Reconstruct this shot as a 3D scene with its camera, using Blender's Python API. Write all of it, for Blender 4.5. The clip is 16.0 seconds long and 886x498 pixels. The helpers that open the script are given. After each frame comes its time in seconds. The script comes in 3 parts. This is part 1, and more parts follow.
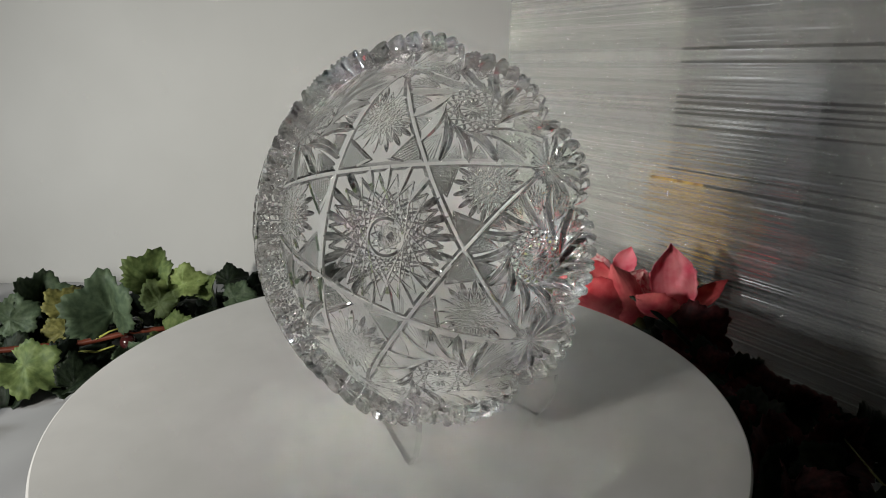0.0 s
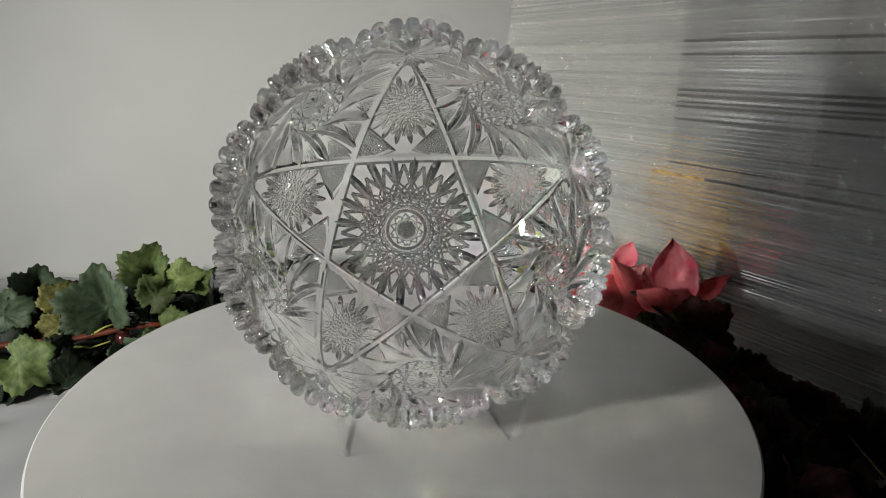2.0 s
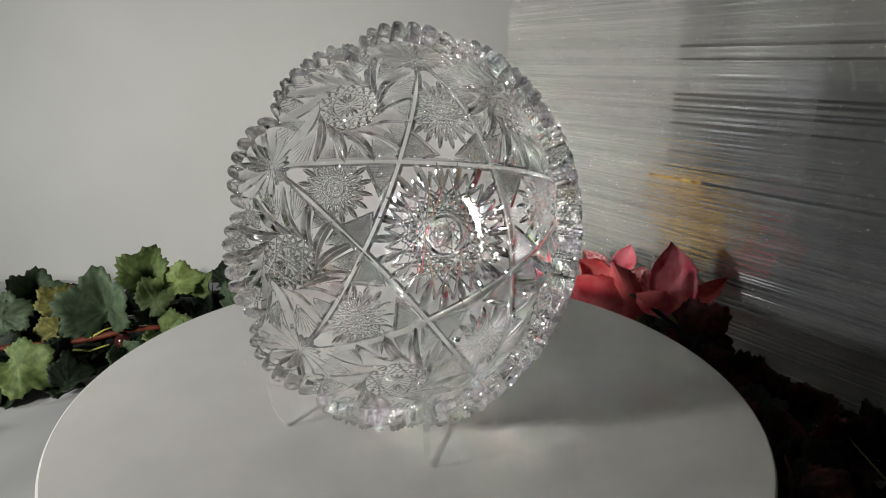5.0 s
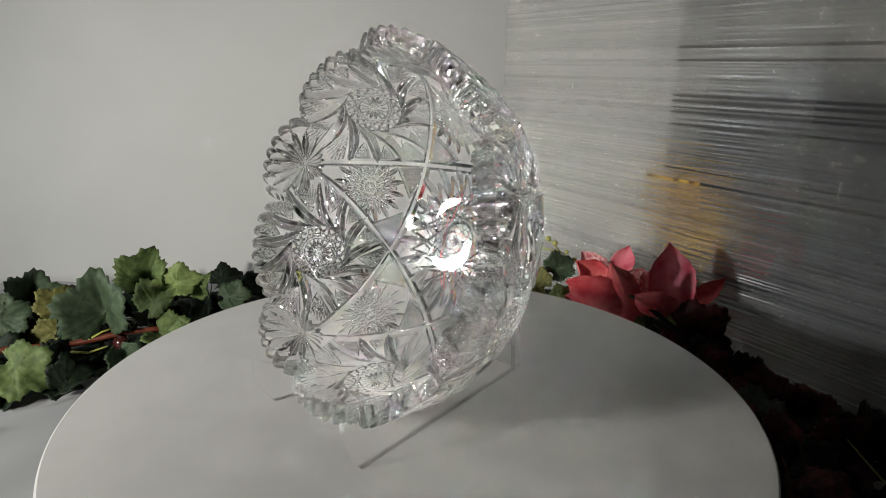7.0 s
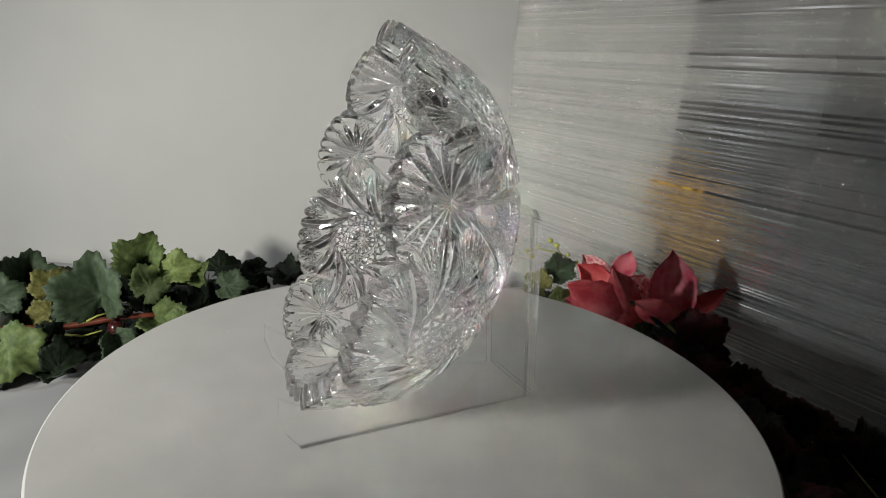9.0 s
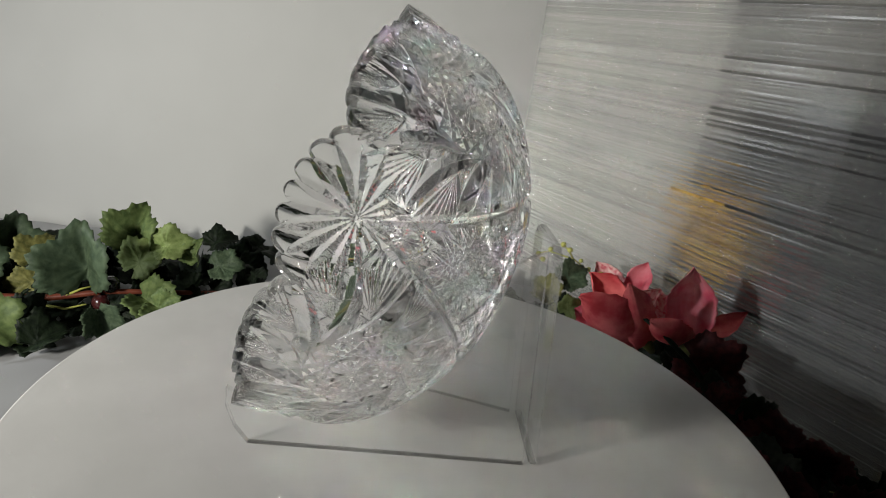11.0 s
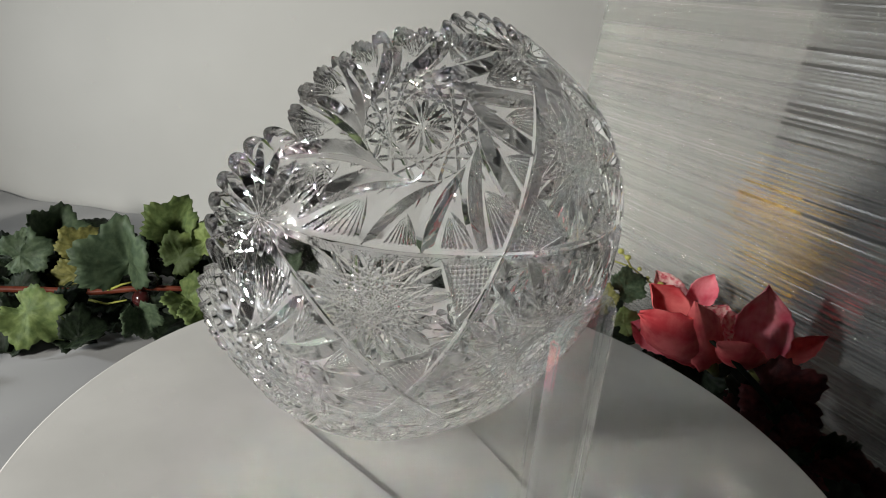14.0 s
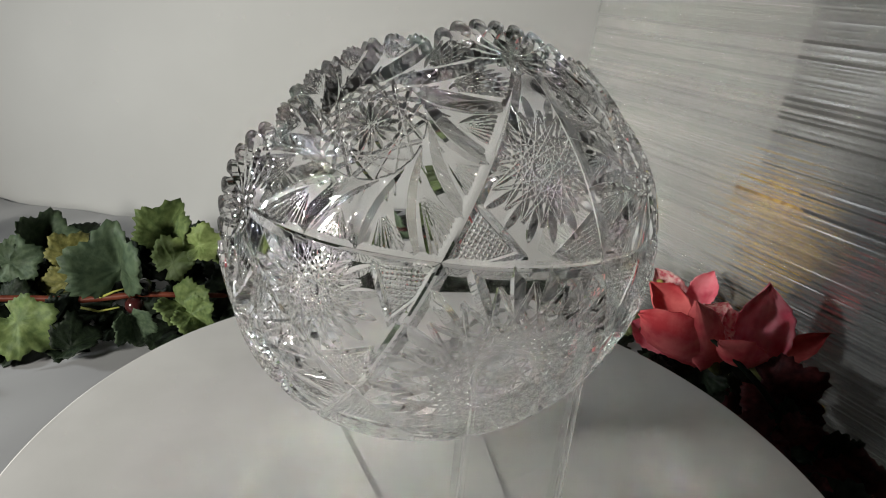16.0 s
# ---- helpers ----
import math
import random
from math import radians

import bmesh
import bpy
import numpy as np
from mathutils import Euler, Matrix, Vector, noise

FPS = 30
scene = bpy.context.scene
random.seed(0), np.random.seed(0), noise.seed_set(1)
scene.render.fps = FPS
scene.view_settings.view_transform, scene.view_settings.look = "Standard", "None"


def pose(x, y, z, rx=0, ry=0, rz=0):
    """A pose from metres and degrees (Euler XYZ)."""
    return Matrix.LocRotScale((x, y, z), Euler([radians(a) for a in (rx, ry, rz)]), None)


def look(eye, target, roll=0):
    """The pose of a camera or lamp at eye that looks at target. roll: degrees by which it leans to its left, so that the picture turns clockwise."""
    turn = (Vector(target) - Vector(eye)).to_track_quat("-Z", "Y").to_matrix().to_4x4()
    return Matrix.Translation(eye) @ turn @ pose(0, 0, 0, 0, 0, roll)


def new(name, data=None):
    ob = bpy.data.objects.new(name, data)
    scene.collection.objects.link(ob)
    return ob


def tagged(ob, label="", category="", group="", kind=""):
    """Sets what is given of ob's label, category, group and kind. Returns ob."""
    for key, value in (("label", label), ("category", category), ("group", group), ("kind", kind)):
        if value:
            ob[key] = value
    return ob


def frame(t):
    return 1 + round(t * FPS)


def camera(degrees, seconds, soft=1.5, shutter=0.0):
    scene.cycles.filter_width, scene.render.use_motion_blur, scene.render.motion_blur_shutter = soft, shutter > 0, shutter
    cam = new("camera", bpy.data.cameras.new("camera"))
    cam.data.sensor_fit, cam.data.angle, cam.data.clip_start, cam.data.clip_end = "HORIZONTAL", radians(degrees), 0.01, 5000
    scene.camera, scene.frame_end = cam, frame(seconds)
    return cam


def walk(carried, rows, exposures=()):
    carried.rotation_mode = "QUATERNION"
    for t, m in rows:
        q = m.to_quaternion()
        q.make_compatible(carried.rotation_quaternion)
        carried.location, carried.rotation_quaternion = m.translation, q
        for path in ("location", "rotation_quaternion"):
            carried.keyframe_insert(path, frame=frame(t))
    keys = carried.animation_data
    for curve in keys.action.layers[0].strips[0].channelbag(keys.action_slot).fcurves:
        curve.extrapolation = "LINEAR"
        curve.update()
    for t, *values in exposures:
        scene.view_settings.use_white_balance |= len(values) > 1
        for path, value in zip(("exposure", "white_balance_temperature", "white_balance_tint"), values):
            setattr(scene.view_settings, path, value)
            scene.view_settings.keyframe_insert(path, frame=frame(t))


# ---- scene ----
CLIP = 16.0
cam = camera(74.86, CLIP, soft=1.0)

# seconds, place, yaw, pitch, roll, turn of the turntable
ROWS = [
    (0, 0.0198, -0.3076, 0.1698, 0.26, -15.72, -0.98, 32.12),
    (0.5, 0.0206, -0.3074, 0.1688, 0.41, -15.74, -1.00, 26.56),
    (1, 0.0209, -0.3051, 0.1684, 0.26, -15.90, -0.94, 20.80),
    (1.5, 0.0190, -0.3025, 0.1663, -0.02, -15.95, -0.89, 14.97),
    (2, 0.0192, -0.3017, 0.1668, 0.12, -16.12, -1.03, 9.36),
    (2.5, 0.0172, -0.3030, 0.1670, 0.00, -16.04, -1.02, 3.79),
    (3, 0.0150, -0.3046, 0.1675, -0.01, -15.77, -1.37, -1.82),
    (3.5, 0.0152, -0.3052, 0.1651, -0.05, -15.59, -1.30, -7.44),
    (4, 0.0143, -0.3030, 0.1664, -0.24, -15.82, -1.26, -13.37),
    (6.5, 0.0124, -0.3051, 0.1670, -0.49, -15.65, -1.21, -42.51),
    (7, 0.0135, -0.3033, 0.1683, -0.52, -15.79, -1.18, -48.38),
    (7.5, 0.0115, -0.3032, 0.1681, -0.65, -15.79, -1.31, -53.90),
    (8, 0.0106, -0.3047, 0.1664, -0.62, -15.66, -1.59, -59.33),
    (10.5, 0.0039, -0.2708, 0.1756, 0.94, -18.12, -7.10, -89.20),
    (11, 0.0026, -0.2600, 0.1774, 1.39, -18.63, -7.76, -94.37),
    (11.5, 0.0007, -0.2528, 0.1852, 2.17, -19.41, -8.92, -99.82),
    (12, -0.0009, -0.2435, 0.1892, 2.77, -20.16, -9.28, -105.90),
    (12.5, -0.0040, -0.2345, 0.1910, 4.10, -20.47, -9.84, -112.93),
    (13, -0.0063, -0.2278, 0.1958, 5.41, -21.30, -9.33, -119.89),
    (13.5, -0.0067, -0.2250, 0.1915, 5.43, -21.40, -8.84, -126.78),
    (14, -0.0051, -0.2200, 0.1898, 5.99, -21.45, -7.81, -132.48),
    (14.5, -0.0043, -0.2154, 0.1880, 6.15, -21.86, -6.97, -137.54),
    (15, -0.0044, -0.2136, 0.1916, 6.12, -21.95, -6.42, -142.52),
    (15.5, -0.0063, -0.2137, 0.1936, 5.63, -22.00, -6.83, -148.65),
    (16, -0.0077, -0.2104, 0.1947, 5.26, -22.10, -7.11, -155.35),
]
walk(cam, [(r[0], pose(r[1], r[2], r[3], 90 + r[5], r[6], r[4])) for r in ROWS], [(0.0, -0.10), (8.0, -0.09), (11.0, 0.0), (CLIP, 0.03)])


def turn_at(t):
    """The turntable's angle in degrees."""
    return float(np.interp(t, [r[0] for r in ROWS], [r[7] for r in ROWS]))


# ---- light: one lamp low at the side, a weaker one further off, and a dim room ----
world = bpy.data.worlds.new("room_light")
world.use_nodes = True
world.node_tree.nodes["Background"].inputs[0].default_value = (0.9, 0.95, 1.0, 1)
world.node_tree.nodes["Background"].inputs[1].default_value = 0.025
scene.world = world



def disc_lamp(size, watts, place, target, color, spread=150):
    """A round lamp of that width."""
    ob = new("lamp", bpy.data.lights.new("lamp", "AREA"))
    ob.data.shape, ob.data.size, ob.data.energy = "DISK", size, watts
    ob.data.spread, ob.data.color = radians(spread), color
    ob.matrix_world = look(place, target)
    return ob


disc_lamp(0.10, 3.2, (-0.58, -0.37, 0.190), (-0.14, 0.30, 0.0), (1.0, 0.965, 0.885), 130)
disc_lamp(0.08, 1.5, (-0.95, 0.03, 0.165), (0.1, 0.2, 0.0), (0.95, 0.98, 1.0), 130)
scene.cycles.caustics_refractive = scene.cycles.caustics_reflective = True
scene.cycles.sample_clamp_indirect = 0.0
scene.cycles.blur_glossy = 0.0
scene.cycles.max_bounces = scene.cycles.transmission_bounces = 24
scene.cycles.glossy_bounces = 12


# ---- materials ----
def material(name, color=(0.8, 0.8, 0.8), rough=0.5, metal=0.0, **more):
    m = bpy.data.materials.new(name)
    m.use_nodes = True
    b = m.node_tree.nodes["Principled BSDF"]
    b.inputs["Base Color"].default_value = (*color, 1)
    b.inputs["Roughness"].default_value = rough
    b.inputs["Metallic"].default_value = metal
    for key, value in more.items():
        b.inputs[key.replace("_", " ")].default_value = value
    return m


def node(m, kind, **values):
    n = m.node_tree.nodes.new(kind)
    for key, value in values.items():
        n.inputs[key.replace("_", " ")].default_value = value
    return n


def link(m, a, b):
    m.node_tree.links.new(a, b)


def mottled(m, dark, light, scale, detail=4.0, low=0.35, high=0.65, where="Object"):
    """Colour that wanders between two tones; returns the ramp and the noise."""
    co = node(m, "ShaderNodeTexCoord")
    n = node(m, "ShaderNodeTexNoise", Scale=scale, Detail=detail)
    ramp = node(m, "ShaderNodeValToRGB")
    ramp.color_ramp.elements[0].position, ramp.color_ramp.elements[1].position = low, high
    ramp.color_ramp.elements[0].color, ramp.color_ramp.elements[1].color = (*dark, 1), (*light, 1)
    link(m, co.outputs[where], n.inputs["Vector"])
    link(m, n.outputs["Fac"], ramp.inputs["Fac"])
    link(m, ramp.outputs["Color"], m.node_tree.nodes["Principled BSDF"].inputs["Base Color"])
    return ramp, n


def bumped(m, height, strength, distance):
    b = node(m, "ShaderNodeBump", Strength=strength, Distance=distance)
    link(m, height, b.inputs["Height"])
    link(m, b.outputs["Normal"], m.node_tree.nodes["Principled BSDF"].inputs["Normal"])


def glass(name, ior, clear, tint=(1, 1, 1), rough=0.0, through_tint=None):
    """Clear glass; a share of the light goes straight through it."""
    m = bpy.data.materials.new(name)
    m.use_nodes = True
    m.node_tree.nodes.remove(m.node_tree.nodes["Principled BSDF"])
    g = node(m, "ShaderNodeBsdfGlass", Color=(*tint, 1), Roughness=rough, IOR=ior)
    t = node(m, "ShaderNodeBsdfTransparent", Color=(*(through_tint or (1, 1, 1)), 1))
    mix = node(m, "ShaderNodeMixShader", Fac=clear)
    link(m, g.outputs[0], mix.inputs[1])
    link(m, t.outputs[0], mix.inputs[2])
    link(m, mix.outputs[0], m.node_tree.nodes["Material Output"].inputs["Surface"])
    return m


CRYSTAL = glass("polished_crystal", 1.55, 0.01)
CUT = glass("cut_crystal_facets", 1.55, 0.01)
ACRYLIC = glass("clear_acrylic", 1.49, 0.90)


def milky(name, ior, clear, share, tint, dim=None, rough=0.15):
    """Clear plastic with a dull, slightly milky face."""
    m = glass(name, ior, clear, (0.97, 0.97, 0.97), rough, dim)
    out = m.node_tree.nodes["Material Output"]
    was = out.inputs["Surface"].links[0].from_socket
    d = node(m, "ShaderNodeBsdfDiffuse", Color=(*tint, 1))
    mix = node(m, "ShaderNodeMixShader", Fac=share)
    link(m, was, mix.inputs[1])
    link(m, d.outputs[0], mix.inputs[2])
    link(m, mix.outputs[0], out.inputs["Surface"])
    return m


RIBBED = milky("ribbed_clear_plastic", 1.25, 0.25, 0.10, (0.6, 0.6, 0.58), (0.9, 0.9, 0.9), 0.18)
# each rib has its own clearness
rib_info = node(RIBBED, "ShaderNodeObjectInfo")
rib_ramp = node(RIBBED, "ShaderNodeValToRGB")
rib_ramp.color_ramp.elements[0].color = (0.89, 0.89, 0.89, 1)
rib_ramp.color_ramp.elements[1].color = (1.0, 1.0, 0.99, 1)
link(RIBBED, rib_info.outputs["Random"], rib_ramp.inputs["Fac"])
for n_ in list(RIBBED.node_tree.nodes):
    if n_.bl_idname in ("ShaderNodeBsdfTransparent", "ShaderNodeBsdfGlass"):
        link(RIBBED, rib_ramp.outputs["Color"], n_.inputs["Color"])
SHEET = milky("clear_plastic_sheet", 1.02, 0.85, 0.10, (0.6, 0.6, 0.58), (0.88, 0.88, 0.87))
FROSTED = milky("bright_acrylic_edge", 1.49, 0.60, 0.06, (0.85, 0.85, 0.85))

WALL = material("white_painted_wall", rough=0.85)
mottled(WALL, (0.57, 0.575, 0.557), (0.63, 0.635, 0.617), 3.0)
WHITE_TOP = material("white_satin_disc", rough=0.10, Specular_IOR_Level=0.45)
mottled(WHITE_TOP, (0.60, 0.60, 0.59), (0.64, 0.64, 0.63), 30.0)
CLOTH = material("grey_satin_cloth", (0.24, 0.245, 0.255), 0.45, Sheen_Weight=0.4)
DARK = material("dark_room_wall", (0.05, 0.05, 0.05), 0.8)
GREY = material("grey_board", (0.33, 0.33, 0.33), 0.7)


def leafy(name, dark, light, rough=0.55, scale=7.0, relief=0.0025):
    m = material(name, rough=rough, Specular_IOR_Level=0.15)
    _, n = mottled(m, dark, light, scale, 6.0)
    bumped(m, n.outputs["Fac"], 0.35, relief)
    return m


GREEN = leafy("green_fabric_leaf", (0.060, 0.092, 0.032), (0.125, 0.168, 0.060))
BRIGHT = leafy("light_green_fabric_leaf", (0.135, 0.185, 0.060), (0.21, 0.265, 0.10))
BLUISH = leafy("dull_green_fabric_leaf", (0.036, 0.057, 0.034), (0.070, 0.10, 0.058))
OLIVE = leafy("olive_fabric_leaf", (0.085, 0.090, 0.030), (0.20, 0.195, 0.065))
# leaf green darkened to near black, so shade is in the colour; also dark stems
SHADE = leafy("shaded_leaf_and_dark_green_stem", (0.005, 0.009, 0.005), (0.015, 0.024, 0.012))
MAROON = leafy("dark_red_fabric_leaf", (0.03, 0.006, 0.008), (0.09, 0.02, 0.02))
RED = leafy("red_fabric_petal", (0.60, 0.055, 0.07), (0.82, 0.19, 0.19), 0.6, 60.0, 0.001)
PINK = leafy("pink_fabric_petal", (0.72, 0.09, 0.15), (0.85, 0.30, 0.34), 0.6, 60.0, 0.001)
SPECKLED = leafy("speckled_pink_fabric_petal", (0.55, 0.08, 0.12), (0.85, 0.62, 0.58), 0.6, 260.0, 0.001)
YELLOW = leafy("yellow_fabric_petal", (0.75, 0.42, 0.03), (0.9, 0.6, 0.06), 0.6, 60.0, 0.001)
SPRIG = leafy("yellow_green_sprig", (0.30, 0.32, 0.06), (0.5, 0.5, 0.16))
STEM = leafy("reddish_brown_stem", (0.08, 0.018, 0.01), (0.15, 0.04, 0.022), 0.45, 90.0, 0.001)
BERRY = material("dark_berry", (0.05, 0.012, 0.012), 0.2)
BLACKBERRY = material("black_berry", (0.012, 0.012, 0.012), 0.15)


def mesh_object(name, verts, faces, mat, parent=None, label="", smooth=True):
    me = bpy.data.meshes.new(name)
    me.from_pydata([tuple(v) for v in verts], [], faces)
    me.materials.append(mat)
    if smooth:
        me.polygons.foreach_set("use_smooth", [True] * len(me.polygons))
    me.update()
    ob = new(name, me)
    if parent:
        ob.parent = parent
    return tagged(ob, label) if label else ob


def part(name, bm, mat, parent=None, label="", smooth=True):
    me = bpy.data.meshes.new(name)
    bmesh.ops.recalc_face_normals(bm, faces=bm.faces[:])
    bm.to_mesh(me)
    bm.free()
    me.materials.append(mat)
    if smooth:
        me.polygons.foreach_set("use_smooth", [True] * len(me.polygons))
    ob = new(name, me)
    if parent:
        ob.parent = parent
    return tagged(ob, label) if label else ob


def slab(outline, low, high, axis="z", bevel=0.0):
    """A flat outline given a thickness; axis z: (x, y) raised, axis x: (y, z) pushed along x."""
    bm = bmesh.new()
    def at(p, h):
        return (p[0], p[1], h) if axis == "z" else (h, p[0], p[1]) if axis == "x" else (p[0], h, p[1])
    a = [bm.verts.new(at(p, low)) for p in outline]
    b = [bm.verts.new(at(p, high)) for p in outline]
    bm.faces.new(a)
    bm.faces.new(b[::-1])
    for i in range(len(a)):
        j = (i + 1) % len(a)
        bm.faces.new((a[i], b[i], b[j], a[j]))
    bm.normal_update()
    if bevel:
        flat = [e for e in bm.edges if len(e.link_faces) == 2 and e.calc_face_angle(0) > 0.7]
        bmesh.ops.bevel(bm, geom=flat, offset=bevel, segments=2, affect="EDGES")
        bm.normal_update()
    return bm


def tube(points, radii, sides=8):
    """A round rod through points."""
    bm = bmesh.new()
    rings = []
    for i, p in enumerate(points):
        p = Vector(p)
        d = (Vector(points[min(i + 1, len(points) - 1)]) - Vector(points[max(i - 1, 0)])).normalized()
        s = d.cross(Vector((0.3, 0.2, 1))).normalized()
        u = s.cross(d)
        r = radii[i] if isinstance(radii, (list, tuple)) else radii
        rings.append([bm.verts.new(p + r * (math.cos(a) * s + math.sin(a) * u)) for a in (2 * math.pi * k / sides for k in range(sides))])
    for a, b in zip(rings, rings[1:]):
        for k in range(sides):
            bm.faces.new((a[k], a[(k + 1) % sides], b[(k + 1) % sides], b[k]))
    bm.faces.new(rings[0])
    bm.faces.new(rings[-1])
    return bm


# ---- the large structure ----
TABLE_Z = -0.135
WALL_Y = 0.56
tagged(part("wall_north", slab([(-1.8, WALL_Y), (0.354, WALL_Y), (0.354, WALL_Y + 0.03), (-1.8, WALL_Y + 0.03)], TABLE_Z - 0.6, 1.3), WALL, smooth=False),
       "smooth off-white painted wall behind the garland", "wall", kind="structure")
tagged(part("wall_east", slab([(0.28, 0.62), (0.735, 0.828), (0.735, 0.858), (0.28, 0.65)], TABLE_Z - 0.6, 1.3), GREY, smooth=False),
       "plain grey board behind the plastic sheet", "board", kind="structure")
tagged(part("wall_far", slab([(0.20, 1.1), (2.6, 1.1), (2.6, -2.2), (-2.0, -2.2), (-2.0, 0.59), (-2.05, 0.59), (-2.05, -2.25), (2.65, -2.25), (2.65, 1.15), (0.20, 1.15)], TABLE_Z - 0.6, 1.3), DARK, smooth=False),
       "dark unlit wall of the room", "wall", kind="structure")
tagged(part("ceiling", slab([(-2.05, -2.25), (2.65, -2.25), (2.65, 1.15), (-2.05, 1.15)], 1.3, 1.33), DARK, smooth=False),
       "dark unlit ceiling", "ceiling", kind="structure")


def cloth_sheet():
    """The cloth on the table, with soft folds."""
    nx, ny = 120, 90
    verts, faces = [], []
    for j in range(ny + 1):
        for i in range(nx + 1):
            x, y = -1.2 + 2.6 * i / nx, -0.75 + 1.30 * j / ny
            h = 0.010 * noise.noise((x * 5.0 + y * 2.0, y * 4.0, 0.3)) + 0.006 * noise.noise((x * 16.0 - y * 9.0, y * 7.0, 2.0))
            verts.append((x, y, TABLE_Z + h))
    for j in range(ny):
        for i in range(nx):
            a = j * (nx + 1) + i
            faces.append((a, a + 1, a + nx + 2, a + nx + 1))
    return tagged(mesh_object("tablecloth", verts, faces, CLOTH), "grey satin cloth with soft folds on the table", "tablecloth")


cloth_sheet()
tagged(part("table", slab([(-1.2, -0.75), (1.4, -0.75), (1.4, 0.55), (-1.2, 0.55)], TABLE_Z - 0.06, TABLE_Z - 0.022), DARK, smooth=False),
       "dark table under the grey cloth", "table")
tagged(part("floor", slab([(-2.05, -2.25), (2.65, -2.25), (2.65, 1.15), (-2.05, 1.15)], TABLE_Z - 0.64, TABLE_Z - 0.6), DARK, smooth=False),
       "dark unlit floor", "floor", kind="structure")


def ribbed_panel():
    """A clear plastic sheet with fine horizontal ribs, leaning beside the wall."""
    ob = new("plastic_panel")
    along = Vector((0.56, -0.828, -0.02)).normalized()
    up = Vector((0, 0, 1))
    out = along.cross(up).normalized()
    corner = Vector((0.108, 0.553, TABLE_Z + 0.04))
    length, height = 0.95, 0.84
    ends = [corner + along * s for s in (0.0, length)]
    bm = bmesh.new()
    v = [bm.verts.new(e + up * h + out * d) for d in (-0.003, -0.0005) for e in ends for h in (0.0, height)]
    for f in ((0, 1, 3, 2), (4, 6, 7, 5), (0, 4, 5, 1), (2, 3, 7, 6), (1, 5, 7, 3), (0, 2, 6, 4)):
        bm.faces.new([v[i] for i in f])
    part("sheet", bm, SHEET, ob, "clear flat backing sheet", smooth=False).visible_shadow = False
    rnd = random.Random(4)
    kinds = []
    for k in range(9):
        p, d = rnd.uniform(0.0020, 0.0055), rnd.uniform(0.0005, 0.0016)
        skew = rnd.uniform(-0.25, 0.25)
        prof = [(0.0, 0.0), (p * 0.18, d * 0.65), (p * (0.5 + skew), d), (p * 0.82, d * 0.6), (p, 0.0)]
        verts = [e - corner + up * z + out * q for e in ends for z, q in prof]
        n = len(prof)
        faces = [(i, n + i, n + i + 1, i + 1) for i in range(n - 1)] + [(n - 1, 2 * n - 1, n, 0), tuple(range(n)), tuple(range(2 * n - 1, n - 1, -1))]
        bm = bmesh.new()
        vs = [bm.verts.new(q) for q in verts]
        for f in faces:
            bm.faces.new([vs[i] for i in f])
        bmesh.ops.recalc_face_normals(bm, faces=bm.faces[:])
        me = bpy.data.meshes.new("rib")
        bm.to_mesh(me)
        bm.free()
        me.materials.append(RIBBED)
        kinds.append((p, me))
    z = 0.0
    while z < height - 0.009:
        p, me = rnd.choice(kinds)
        rib = new("rib", me)
        rib.parent = ob
        rib.location = corner + up * z
        rib.visible_shadow = False
        z += p + (rnd.uniform(0.0004, 0.003) if rnd.random() < 0.4 else 0.0002)
    return tagged(ob, "clear ribbed plastic sheet standing beside the wall", "plastic panel")


ribbed_panel()


# ---- the turntable ----
def turntable():
    ob = new("turntable")
    cx, cy, r = 0.0014, 0.0056, 0.1867
    prof = [(r - 0.0012, 0.0), (r - 0.0004, -0.0004), (r, -0.0012), (r, -0.0058), (r - 0.0008, -0.0068), (0.09, -0.007)]
    bm = bmesh.new()
    n = 180
    rings = [[bm.verts.new((cx + q * math.cos(2 * math.pi * k / n), cy + q * math.sin(2 * math.pi * k / n), z)) for k in range(n)] for q, z in prof]
    bm.faces.new(rings[0])
    for a, b in zip(rings, rings[1:]):
        for k in range(n):
            bm.faces.new((a[k], b[k], b[(k + 1) % n], a[(k + 1) % n]))
    bm.faces.new(rings[-1][::-1])
    part("disc", bm, WHITE_TOP, ob, smooth=False)
    b2 = tube([(0, 0, -0.007), (0, 0, -0.03), (0, 0, -0.11), (0, 0, TABLE_Z + 0.004)], [0.07, 0.075, 0.08, 0.085], 48)
    part("base", b2, WHITE_TOP, ob, "round white base")
    return tagged(ob, "round white satin turntable on the cloth", "turntable")


TABLE_DISC = turntable()


